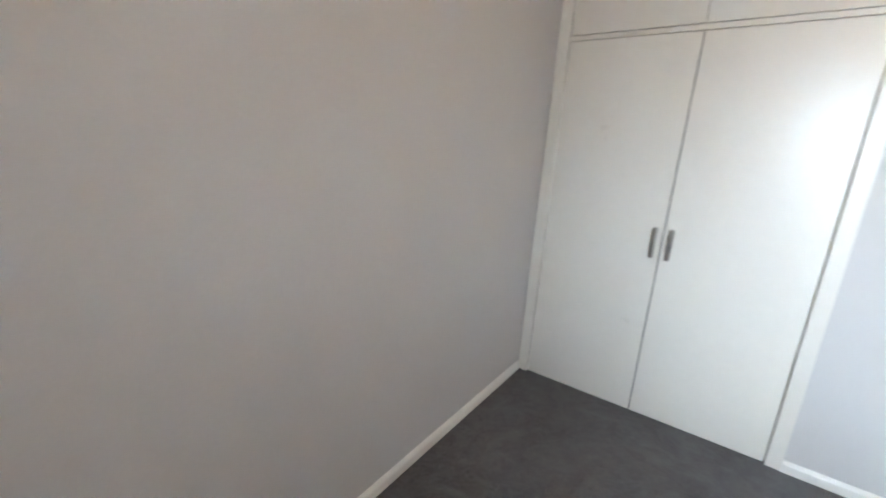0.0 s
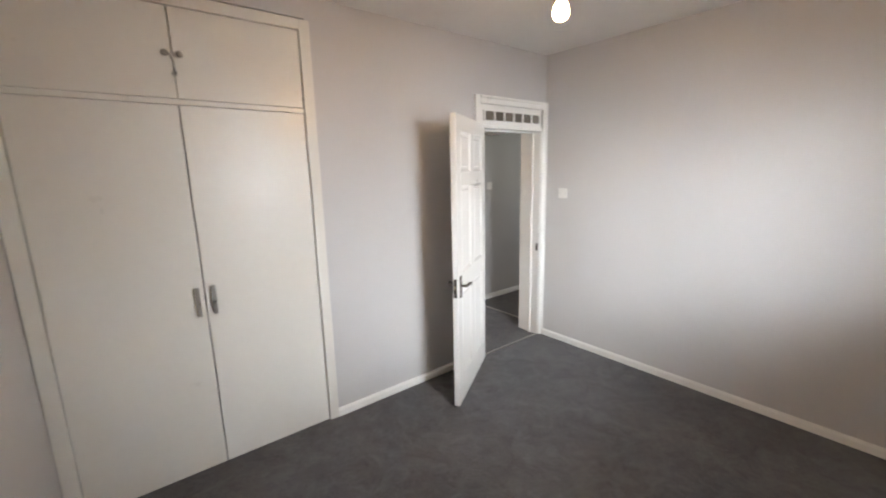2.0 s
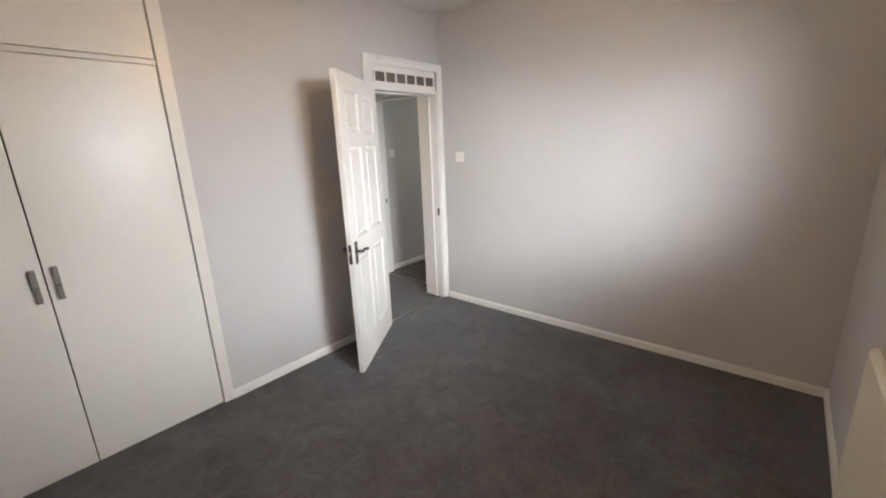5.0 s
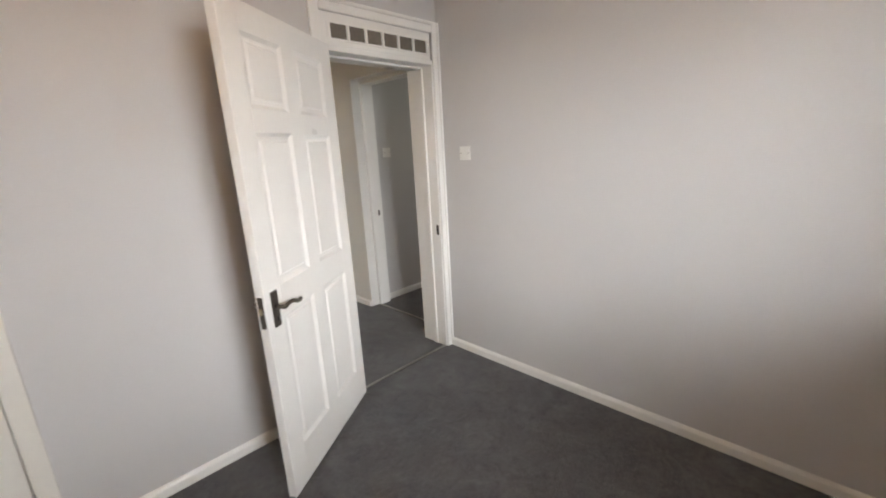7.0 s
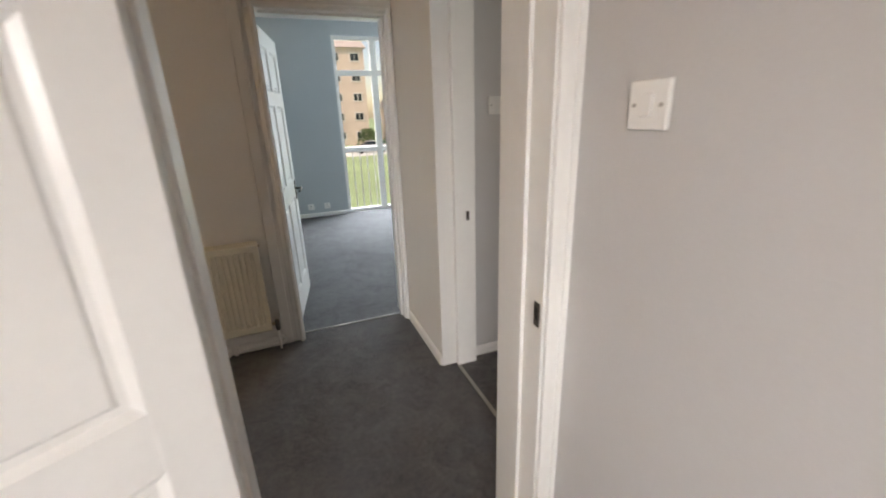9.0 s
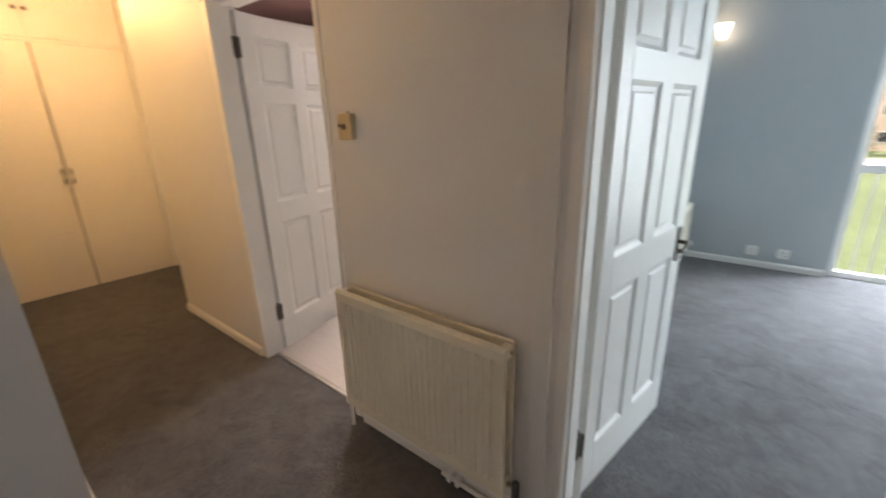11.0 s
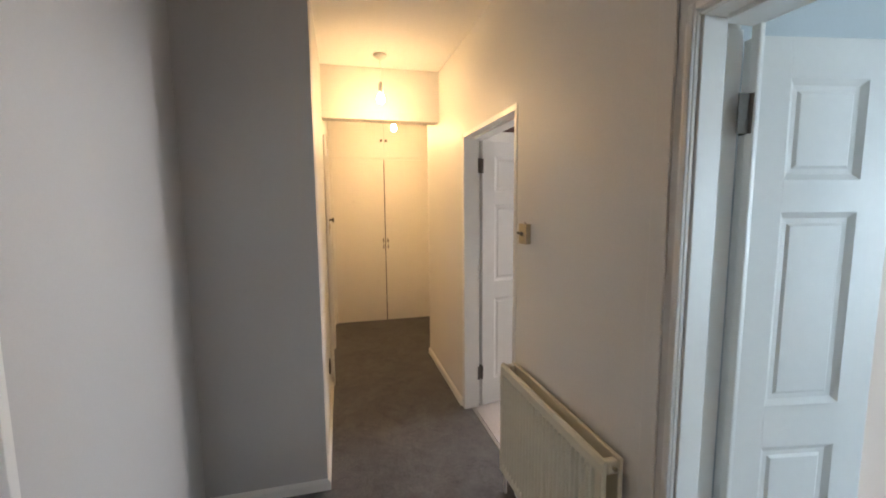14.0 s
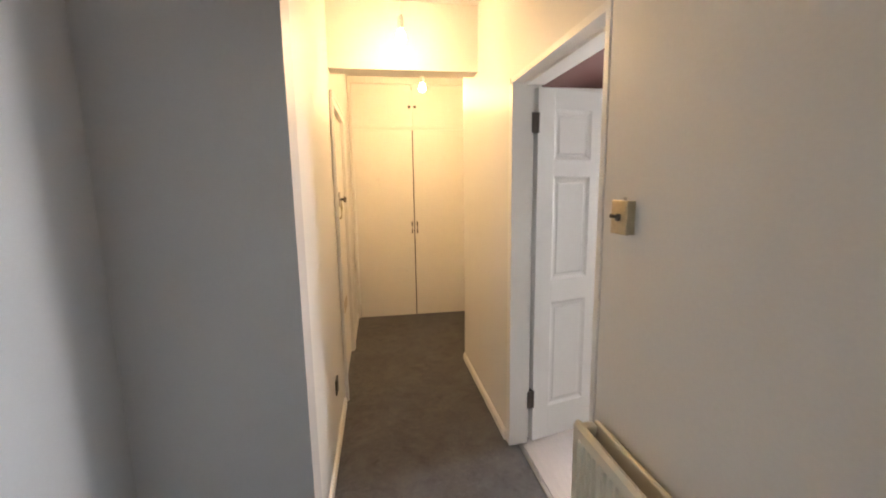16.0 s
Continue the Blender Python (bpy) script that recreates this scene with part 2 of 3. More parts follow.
# hall
wall("wall_hall_north", CREAM, "off-white hall wall behind the radiator", "x", (-3.777, 0.075), (1.783, 1.953), holes=[(-2.627, -1.70, 0, 2.0), (-0.710, 0.065, 0, 1.985)])
wall("wall_hall_east", CREAM, "cream hall wall with second bedroom doorway", "y", (0.2, 1.953), (0.075, 0.225), holes=[(0.24, 1.125, 0, 2.05)])
wall("wall_recess_east", CREAM, "off-white return wall of the corridor recess", "y", (1.953, 3.4), (-3.9, -3.777))
wall("wall_recess_north", CREAM, "off-white wall closing the corridor recess", "x", (-5.25, -3.9), (2.22, 2.34))
wall("wall_corridor_west", CREAM, "wall behind the corridor cupboard", "y", (0.70, 2.34), (-5.75, -5.65))
wall("beam", CREAM, "painted downstand beam across the corridor", "y", (0.82, 1.783), (-3.43, -3.30), (2.21, TOP))
# second bedroom
wall("wall_second_bedroom_north", GREY, "pale grey second bedroom wall", "x", (0.225, 3.25), (1.15, 1.27))
wall("wall_second_bedroom_south", GREY, "pale grey second bedroom wall", "x", (0.05, 3.25), (-2.0, -1.88))
wall("wall_second_bedroom_west", GREY, "pale grey second bedroom wall", "y", (-1.88, 0.2), (0.0745, 0.220))
wall("wall_second_bedroom_east", GREY, "pale grey second bedroom window wall", "y", (-1.88, 1.27), (3.25, 3.4), holes=[(-0.9, 0.5, 0.8, 2.3)])
# bathroom
wall("wall_bathroom_north", PLASTIC, "white bathroom wall", "x", (-3.777, -0.93), (3.4, 3.5), holes=[(-3.35, -2.65, 1.35, 2.05)])
# living room
wall("wall_living_west", BLUEGREY, "cool grey painted living room wall", "y", (1.953, 5.40), (-1.03, -0.93))
wall("wall_living_north", BLUEGREY, "cool grey living room wall beside full-height window", "x", (-1.03, 3.3), (5.40, 5.56), holes=[(0.21, 2.40, 0.0, 2.45)])
wall("wall_living_east", BLUEGREY, "cool grey painted living room wall", "y", (1.953, 5.40), (3.3, 3.42))
wall("wall_living_south", BLUEGREY, "cool grey painted living room wall", "x", (0.21, 3.3), (1.85, 1.953))


def skirting(a, b, out, mat=GLOSS):
    """A moulded skirting board from a to b on the floor, standing out towards out."""
    a, b, o = Vector((*a, 0)), Vector((*b, 0)), Vector((*out, 0))
    prof = ((0.0, 0.0), (0.015, 0.0), (0.015, 0.042), (0.010, 0.051), (0.004, 0.058), (0.0, 0.058))
    bm = bmesh.new()
    ends = [[bm.verts.new(p + o * d + Vector((0, 0, h))) for d, h in prof] for p in (a, b)]
    n = len(prof)
    for i in range(n):
        bm.faces.new((ends[0][i], ends[0][(i + 1) % n], ends[1][(i + 1) % n], ends[1][i]))
    bm.faces.new(ends[0][::-1])
    bm.faces.new(ends[1])
    structure("baseboard", bm, mat, "white gloss painted skirting board", "skirting")


for run in (((-3.56, -2.908), (-3.56, -0.02), (1, 0)), ((0, -2.908), (0, -0.02), (-1, 0)), ((-3.56, -2.908), (0, -2.908), (0, 1)),
            ((-2.18, 0), (-0.925, 0), (0, -1)), ((-1.954, 0.23), (-0.862, 0.23), (0, 1)), ((-1.954, 0.25), (-1.954, 0.82), (1, 0)),
            ((-3.20, 0.82), (-1.94, 0.82), (0, 1)), ((-5.08, 0.82), (-4.24, 0.82), (0, 1)), ((-3.777, 1.783), (-2.63, 1.783), (0, -1)), ((-1.655, 1.783), (-0.795, 1.783), (0, -1)),
            ((0.075, 1.13), (0.075, 1.77), (-1, 0)), ((0.23, 1.15), (3.25, 1.15), (0, -1)), ((-0.93, 1.96), (-0.93, 5.4), (1, 0)), ((-0.93, 5.4), (0.20, 5.4), (0, -1)),
            ((-3.777, 1.783), (-3.777, 2.22), (-1, 0)), ((-5.08, 2.22), (-3.777, 2.22), (0, -1))):
    skirting(*run)

for a in ((-0.86, -0.04, 0.0, 0.018), (-0.675, 0.03, 1.865, 1.877), (-2.59, -1.73, 1.835, 1.856)):
    structure("threshold_strip", B(a[0], a[1], a[2], a[3], 0.0, 0.007, bevel=0.002), STEEL, "thin metal carpet threshold strip in doorway", "threshold")
structure("threshold_strip", B(0.15, 0.17, 0.25, 1.085, 0.0, 0.007, bevel=0.002), STEEL, "thin metal carpet threshold strip in doorway", "threshold")


# ---- door frames and doors ----
def door_lining(name, m, w, h, d, trim=0.07, front=True, back=True, label="white gloss door frame", total=None, trim_mat=None, stop=0.5, keep=None, rebate=None):
    """A lining for an opening w wide and h high in a wall d thick; local x along the wall, front face at y = 0."""
    t = thing(name, m, label, "door frame", kind="structure")
    total = total or h
    k = 0.028
    if rebate:
        part("lining", B(-0.055, 0, -0.004, rebate, 0, h, bevel=0.003), GLOSS, t)
        part("rebate", B(-0.055, -0.050, rebate + 0.0005, d + 0.004, 0, h), GLOSS, t)
    else:
        part("lining", B(-k, 0, -0.004, d + 0.004, 0, h, bevel=0.002), GLOSS, t)
    part("lining", B(w, w + k, -0.004, d + 0.004, 0, h, bevel=0.002), GLOSS, t)
    part("head", B(-k, w + k, -0.004, d + 0.004, h, h + k, bevel=0.002), GLOSS, t)
    s = d * stop
    if not rebate:
        part("door_stop", B(0, 0.012, s, s + 0.035, 0, h - 0.0005, bevel=0.002), GLOSS, t)
    part("door_stop", B(w - 0.012, w, s, s + 0.035, 0, h - 0.0005, bevel=0.002), GLOSS, t)
    part("door_stop", B(0.0125, w - 0.0125, s, s + 0.035, h - 0.012, h, bevel=0.002), GLOSS, t)
    for on, y0, y1, y2 in ((front, -0.018, -0.0045, -0.026), (back, d + 0.0045, d + 0.018, d + 0.026)):
        if on:
            mat = trim_mat or GLOSS
            for x0, x1, side in ((-trim, -0.006, -1), (w + 0.006, w + trim, 1)):
                bm = B(x0, x1, min(y0, y1), max(y0, y1), 0, total + trim, bevel=0.004)
                xa = x0 if side < 0 else x1 - 0.022
                box(bm, xa + 0.001, xa + 0.021, min(y2, (y0 + y1) / 2), max(y2, (y0 + y1) / 2), 0, total + trim - 0.001, bevel=0.004)
                part("architrave", bm, mat, t)
            bm = B(-0.006, w + 0.006, min(y0, y1), max(y0, y1), total, total + trim, bevel=0.004)
            box(bm, -0.0065, w + 0.0065, min(y2, (y0 + y1) / 2), max(y2, (y0 + y1) / 2), total + trim - 0.022, total + trim - 0.002, bevel=0.004)
            part("architrave", bm, mat, t)
    if keep:
        x, y, z = keep
        plate = part("strike_plate", B(x - 0.0015, x + 0.0015, y - 0.012, y + 0.012, z - 0.035, z + 0.035, bevel=0.0006), BRONZE, t, "small steel strike plate")
        part("slot", B(x - 0.0022, x + 0.0022, y - 0.006, y + 0.006, z - 0.015, z + 0.02), DARK, plate)
    return t


def panel_mesh(w, h):
    """A raised and fielded panel, both faces, round the middle plane."""
    bm = bmesh.new()
    for s in (-1, 1):
        rings = []
        for inset, y in ((0.0, 0.019), (0.016, 0.009), (0.030, 0.008), (0.038, 0.013)):
            rings.append([bm.verts.new((x, s * y, z)) for x, z in ((inset, inset), (w - inset, inset), (w - inset, h - inset), (inset, h - inset))])
        for lo, hi in zip(rings, rings[1:]):
            for i in range(4):
                bm.faces.new((lo[i], lo[(i + 1) % 4], hi[(i + 1) % 4], hi[i]))
        bm.faces.new(rings[-1])
    return mesh_of("panel", bm, GLOSS)


def lever(parent, x, z, side, mat, turn):
    """A lever handle with a long back plate."""
    y = side * 0.019
    plate = part("handle_plate", B(x - 0.021, x + 0.021, min(y, y + side * 0.007), max(y, y + side * 0.007), z - 0.085, z + 0.065, bevel=0.003), mat, parent, "dark metal lever handle")
    bm = rod(bmesh.new(), (x, y + side * 0.005, z), (x, y + side * 0.05, z), 0.009)
    part("spindle", bm, mat, plate, smooth=True)
    pts = [(x + turn * u, y + side * (0.048 + 0.006 * math.sin(u * 30)), z + 0.010 * math.sin(u * 48)) for u in np.linspace(0, 0.115, 9)]
    part("lever", swept(bmesh.new(), pts, 0.0085), mat, plate, smooth=True)
    part("keyhole", B(x - 0.004, x + 0.004, min(y + side * 0.006, y + side * 0.0085), max(y + side * 0.006, y + side * 0.0085), z - 0.062, z - 0.042, bevel=0.001), DARK, plate)


def panel_door(name, m, w, h, label, handle=BRONZE, hinges=(0.2, 1.72), hand=True):
    """A six-panel door; the hinge edge is the local z axis, the leaf runs along +x."""
    t = thing(name, m, label, "door", kind="structure")
    st, mid = 0.105, 0.095
    rows = ((0.20, 0.82), (0.945, h - 0.445), (h - 0.36, h - 0.10))
    y0, y1 = -0.019, 0.019
    pw = (w - 2 * st - mid) / 2
    bm = bmesh.new()
    for x0, x1 in ((0, st), (w - st, w)):
        box(bm, x0, x1, y0, y1, 0.008, h, bevel=0.0015)
    zs = [0.008] + [v for r in rows for v in r] + [h]
    for lo, hi in zip(zs[::2], zs[1::2]):
        box(bm, st, w - st, y0, y1, lo, hi)
    for lo, hi in rows:
        box(bm, st + pw, st + pw + mid, y0, y1, lo, hi)
    part("leaf", bm, GLOSS, t)
    for lo, hi in rows:
        me = panel_mesh(pw, hi - lo)
        for x in (st, st + pw + mid):
            piece("panel", me, t, (x, 0, lo))
    if hand:
        for s in (-1, 1):
            lever(t, w - 0.056, 0.874, s, handle, -1)
        latch = part("latch_plate", B(w + 0.0002, w + 0.002, -0.011, 0.011, 0.80, 0.93, bevel=0.0005), BRONZE, t, "steel latch plate on the door edge")
        part("latch_bolt", B(w + 0.002, w + 0.011, -0.006, 0.006, 0.86, 0.885, bevel=0.002), BRASS, latch)
    for z in hinges:
        hg = part("hinge", rod(bmesh.new(), (-0.004, -0.022, z), (-0.004, -0.024, z + 0.1), 0.0085, 12), BRONZE, t, "painted-over steel butt hinge")
        part("hinge_leaf", B(-0.0035, -0.0005, -0.019, 0.014, z, z + 0.1), BRONZE, hg)
        part("hinge_leaf", B(-0.040, -0.008, -0.0255, -0.0205, z, z + 0.1), BRONZE, hg)
    return t


# bedroom one: frame carries a ventilated transom over the door
fr = door_lining("door_frame_1", pose(-0.83, 0, 0), 0.77, 1.965, 0.23, trim=0.065, back=False, total=2.15, label="white gloss bedroom door frame with ventilated transom", keep=(0.7685, 0.02, 0.89), stop=0.35)
part("transom_board", B(0.0, 0.77, 0.0, 0.02, 1.994, 2.15, bevel=0.002), GLOSS, fr)
vent = part("vent_frame", B(0.035, 0.745, -0.007, -0.0004, 2.018, 2.108, bevel=0.002), GLOSS, fr, "white ventilation grille with six square openings")
for i in range(6):
    x = 0.055 + i * 0.115
    # brownish dark plate paints the shade inside each square vent hole
    part("vent_opening", B(x, x + 0.095, -0.0095, -0.0075, 2.028, 2.098, bevel=0.001), VENTDARK, vent)
    part("vent_bar", B(x + 0.097, x + 0.113, -0.015, -0.0075, 2.026, 2.1, bevel=0.003), GLOSS, vent)
part("vent_bar", B(0.037, 0.053, -0.015, -0.0075, 2.026, 2.1, bevel=0.003), GLOSS, vent)
panel_door("door_1", pose(-0.825, -0.022, 0, 0, 0, 212.8), 0.797, 1.985, "white gloss six-panel bedroom door standing open")

# bedroom two
fr = thing("door_frame_2", pose(0.075, 1.125, 0), "white gloss second bedroom door frame with deep reveal", "door frame", kind="structure")
for y0, y1, l0, l1 in ((-0.006, -0.0005, -0.036, -0.0065), (-0.8845, -0.879, -0.8785, -0.849)):
    part("reveal", B(-0.003, 0.083, y0, y1, 0, 2.04), GLOSS, fr)
    part("lining", B(0.083, 0.200, l0, l1, 0, 2.012, bevel=0.002), GLOSS, fr)
part("head", B(0.083, 0.200, -0.878, -0.007, 2.012, 2.043, bevel=0.002), GLOSS, fr)
part("soffit", B(-0.003, 0.082, -0.878, -0.007, 2.043, 2.049), GLOSS, fr)
sp = part("strike_plate", B(0.145, 0.163, -0.0385, -0.0362, 0.868, 0.918, bevel=0.0006), BRONZE, fr, "small steel strike plate")
part("slot", B(0.149, 0.159, -0.0395, -0.0386, 0.88, 0.906), DARK, sp)
panel_door("door_2", pose(0.245, 0.285, 0, 0, 0, 4), 0.76, 1.98, "white gloss six-panel door open into second bedroom")

# bathroom
door_lining("door_frame_3", pose(-2.572, 1.783, 0), 0.842, 1.97, 0.17, rebate=0.107, trim=0.03, front=False, back=False, label="white gloss bathroom door frame", stop=0.35)
panel_door("door_3", pose(-2.598, 1.915, 0, 0, 0, 104), 0.80, 1.955, "white six-panel bathroom door standing open", hinges=(0.22, 1.73), hand=False)

# living room
door_lining("door_frame_4", pose(-0.655, 1.783, 0), 0.69, 1.955, 0.17, rebate=0.068, trim=0.03, label="white gloss living room door frame", stop=0.3)
structure("trim_1", B(-0.792, -0.733, 1.7735, 1.7825, 0, 2.10, bevel=0.003), CREAM, "flat wall-coloured board beside the door frame", "trim")
panel_door("door_4", pose(-0.695, 1.968, 0, 0, 0, 81), 0.755, 1.932, "white six-panel living room door open inwards", hinges=(0.22, 1.69))

# entrance door on the corridor
door_lining("door_frame_5", pose(-4.13, 0.82, 0, 0, 0, 0) @ pose(0.82, 0, 0, 0, 0, 180), 0.82, 2.0, 0.12, trim=0.07, back=False, label="white gloss entrance door frame", stop=0.5)
ent = thing("door_5", pose(-3.312, 0.79, 0, 0, 0, 180), "white painted flush entrance door with night latch", "door", kind="structure")
part("leaf", B(0, 0.81, -0.02, 0.022, 0.01, 1.99, bevel=0.002), CUPGLOSS, ent)
lk = part("night_latch", B(0.02, 0.11, -0.055, -0.0205, 1.34, 1.44, bevel=0.006), STEEL, ent, "grey metal night latch")
part("turn_knob", turned(bmesh.new(), ((0.008, 0), (0.008, 0.02), (0.02, 0.024), (0.02, 0.036), (0.012, 0.04)), pose(0.085, -0.055, 1.39, 90)), BRONZE, lk, "dark turn knob", smooth=True)
pl = part("pull_handle", swept(bmesh.new(), [(0.16, -0.02, 1.25), (0.16, -0.05, 1.26), (0.16, -0.055, 1.32), (0.16, -0.05, 1.38), (0.16, -0.02, 1.39)], 0.007), BRASS, ent, "brass pull handle", smooth=True)
bm = turned(bmesh.new(), ((0.012, 0), (0.012, 0.008), (0.006, 0.012)), pose(0.13, -0.02, 1.55, 90))
part("door_viewer", bm, BRASS, ent, "round brass door viewer", smooth=True)
part("letter_plate", B(0.28, 0.54, -0.028, -0.0205, 0.52, 0.60, bevel=0.004), BRASS, ent, "brass letter plate")


# ---- built-in cupboards ----
def cupboard(name, m, w, split, top, label, edge=0.065, headroom=0.06, bars=True, depth=0.5):
    """A built-in cupboard front; local x along it, the doors' faces at y = 0, facing -y."""
    t = thing(name, m, label, "wardrobe")
    ed = 0.012
    part("side_post", B(-edge, -0.003, -ed, 0.05, 0, top + headroom, bevel=0.003), CUPGLOSS, t)
    part("side_post", B(w + 0.003, w + edge, -ed, 0.05, 0, top + headroom, bevel=0.003), CUPGLOSS, t)
    part("head_rail", B(-0.003, w + 0.003, -ed, 0.05, top + 0.003, top + headroom, bevel=0.003), CUPGLOSS, t)
    part("middle_rail", B(-0.002, w + 0.002, 0.001, 0.05, split, split + 0.024, bevel=0.001), CUPGLOSS, t)
    part("carcass_back", B(-0.003, w + 0.003, depth - 0.01, depth, 0, top + 0.003), CUPGLOSS, t)
    # dark strip paints the shade in the gap between the two doors
    part("door_gap_shade", B(w / 2 - 0.01, w / 2 + 0.01, 0.0205, 0.026, 0.006, split - 0.004), DARK, t)
    gap = 0.003 if bars else 0.006
    for x0, x1, hx, s in ((0.003, w / 2 - gap, w / 2 - 0.038, 1), (w / 2 + gap, w - 0.003, w / 2 + 0.038, -1)):
        d = part("door", B(x0, x1, 0.0, 0.02, 0.006, split - 0.004, bevel=0.0015), CUPGLOSS, t)
        u = part("upper_door", B(x0, x1, 0.0, 0.02, split + 0.028, top, bevel=0.0015), CUPGLOSS, t)
        if bars:
            part("pull_handle", B(hx - 0.011, hx + 0.011, -0.028, -0.018, 0.905, 1.065, bevel=0.003), STEEL, d, "brushed steel bar handle")
            for z in (0.925, 1.045):
                part("handle_post", rod(bmesh.new(), (hx, -0.02, z), (hx, 0.001, z), 0.006), STEEL, d)
        else:
            hx = w / 2 - s * 0.028
            pts = [(hx, 0.001, 0.955), (hx, -0.022, 0.96), (hx, -0.027, 0.985), (hx, -0.027, 1.045), (hx, -0.022, 1.07), (hx, 0.001, 1.075)]
            part("pull_handle", swept(bmesh.new(), pts, 0.008), BRONZE, d, "dark bow handle", smooth=True)
        kx = w / 2 - s * 0.03
        kz = 2.215 if bars else 2.31
        part("knob", turned(bmesh.new(), ((0.007, 0), (0.006, 0.012), (0.014, 0.018), (0.016, 0.026), (0.010, 0.032)), pose(kx, 0, kz, 90)), STEEL if bars else BRONZE, u, "small round metal knob", smooth=True)
    if bars:
        c = w / 2
        hook = part("latch_hook", swept(bmesh.new(), [(c - 0.028, -0.03, 2.215), (c - 0.01, -0.034, 2.205), (c, -0.03, 2.18), (c + 0.002, -0.022, 2.15), (c + 0.008, -0.02, 2.125), (c, -0.02, 2.112), (c - 0.008, -0.02, 2.125), (c, -0.021, 2.14)], 0.004), STEEL, t, "hanging metal latch hook", smooth=True)
    return t


cupboard("built_in_wardrobe", pose(-3.491, 0, 0), 1.248, 1.986, 2.43, "ivory gloss built-in wardrobe with two tall doors and top cupboards")
cupboard("hall_cupboard", pose(-5.083, 0.86, 0, 0, 0, 90), 1.27, 2.08, 2.54, "cream gloss built-in corridor cupboard with top doors", edge=0.035, headroom=0.075, bars=False)


# ---- radiators ----
def radiator(name, m, w, h, label, ribs, depth=0.10, gap=True, grille=False, raise_to=0.14):
    """A panel radiator; local x along it, back at y = 0, front facing -y."""
    t = thing(name, m, label, "radiator")
    z0, z1 = raise_to, raise_to + h
    fp = bmesh.new()
    # front sheet with pressed vertical flutes
    cols = [(0.0, 0.0)]
    if ribs:
        pitch = (w - 0.05) / ribs
        for i in range(ribs):
            a = 0.025 + i * pitch
            cols += [(a + pitch * 0.12, 0.0), (a + pitch * 0.3, 0.009), (a + pitch * 0.7, 0.009), (a + pitch * 0.88, 0.0)]
    cols.append((w, 0.0))
    levels = ((z0, 0.010, 0), (z0 + 0.012, 0.0, 0), (z0 + 0.045, 0.0, 0), (z0 + 0.06, 0.0, 1), (z1 - 0.06, 0.0, 1), (z1 - 0.045, 0.0, 0), (z1 - 0.012, 0.0, 0), (z1, 0.010, 0))
    grid = [[fp.verts.new((x, -depth + inset + (d if on else 0), z)) for x, d in cols] for z, inset, on in levels]
    for lo, hi in zip(grid, grid[1:]):
        for i in range(len(cols) - 1):
            fp.faces.new((lo[i], lo[i + 1], hi[i + 1], hi[i]))
    back = [[fp.verts.new((x, -depth + 0.018, z)) for x in (0, w)] for z in (z0, z1)]
    fp.faces.new((back[0][0], back[1][0], back[1][1], back[0][1]))
    fp.faces.new([g[0] for g in grid] + [back[1][0], back[0][0]])
    fp.faces.new([g[-1] for g in grid] + [back[1][1], back[0][1]])
    fp.faces.new([*grid[-1], back[1][1], back[1][0]])
    fp.faces.new([*grid[0], back[0][1], back[0][0]])
    part("front_panel", fp, IVORY, t)
    part("rear_panel", B(0.004, w - 0.004, -0.034, -0.018, z0 + 0.006, z1 - 0.004, bevel=0.005), IVORY, t)
    for x in (0.0, w - 0.034):
        part("end_manifold", B(x + 0.001, x + 0.033, -depth + 0.019, -0.035, z1 - 0.05, z1 - 0.008, bevel=0.008), IVORY, t)
        part("end_manifold", B(x + 0.001, x + 0.033, -depth + 0.019, -0.035, z0 + 0.01, z0 + 0.05, bevel=0.008), IVORY, t)
        part("wall_bracket", B(x + (0.09 if x == 0 else -0.09), x + (0.12 if x == 0 else -0.06), -0.018, -0.0005, z0 + 0.05, z1 - 0.05), IVORY, t)
    if grille:
        # dark sheet below the bars paints the shade seen through the slots
        gr = part("top_grille", B(0.002, w - 0.002, -depth + 0.02, -0.012, z1 - 0.012, z1 - 0.004), DARK, t, "slotted top grille")
        rail = mesh_of("grille_bar", box(bmesh.new(), -0.002, 0.002, -depth + 0.02, -0.012, 0, 0.006), IVORY)
        n = int(w / 0.0135)
        for i in range(n):
            piece("grille_bar", rail, gr, (0.006 + (i + 0.5) * (w - 0.012) / n, 0, z1 - 0.004))
        for y in (-depth + 0.012, -0.014):
            part("top_edge", B(0.0, w, y, y + 0.012, z1 - 0.012, z1 + 0.004, bevel=0.002), IVORY, t)
        for x in (-0.006, w - 0.0):
            part("end_cover", B(x, x + 0.006, -depth + 0.005, -0.004, z0, z1 + 0.004, bevel=0.002), IVORY, t)
        cy = -depth * 0.52
        plug = part("end_plug", turned(bmesh.new(), ((0.022, 0), (0.022, 0.002), (0.016, 0.003)), pose(w + 0.006, cy, z1 - 0.04, 0, 90)), DARK, t, "round dark end tapping with cream plug", smooth=True)
        part("plug_cap", turned(bmesh.new(), ((0.014, 0), (0.014, 0.003), (0.010, 0.005)), pose(w + 0.009, cy, z1 - 0.04, 0, 90)), IVORY, plug, smooth=True)
    else:
        v = part("vent_plug", rod(bmesh.new(), (w - 0.001, -0.055, z1 - 0.028), (w + 0.008, -0.055, z1 - 0.028), 0.007), BRASS, t, "brass bleed plug")
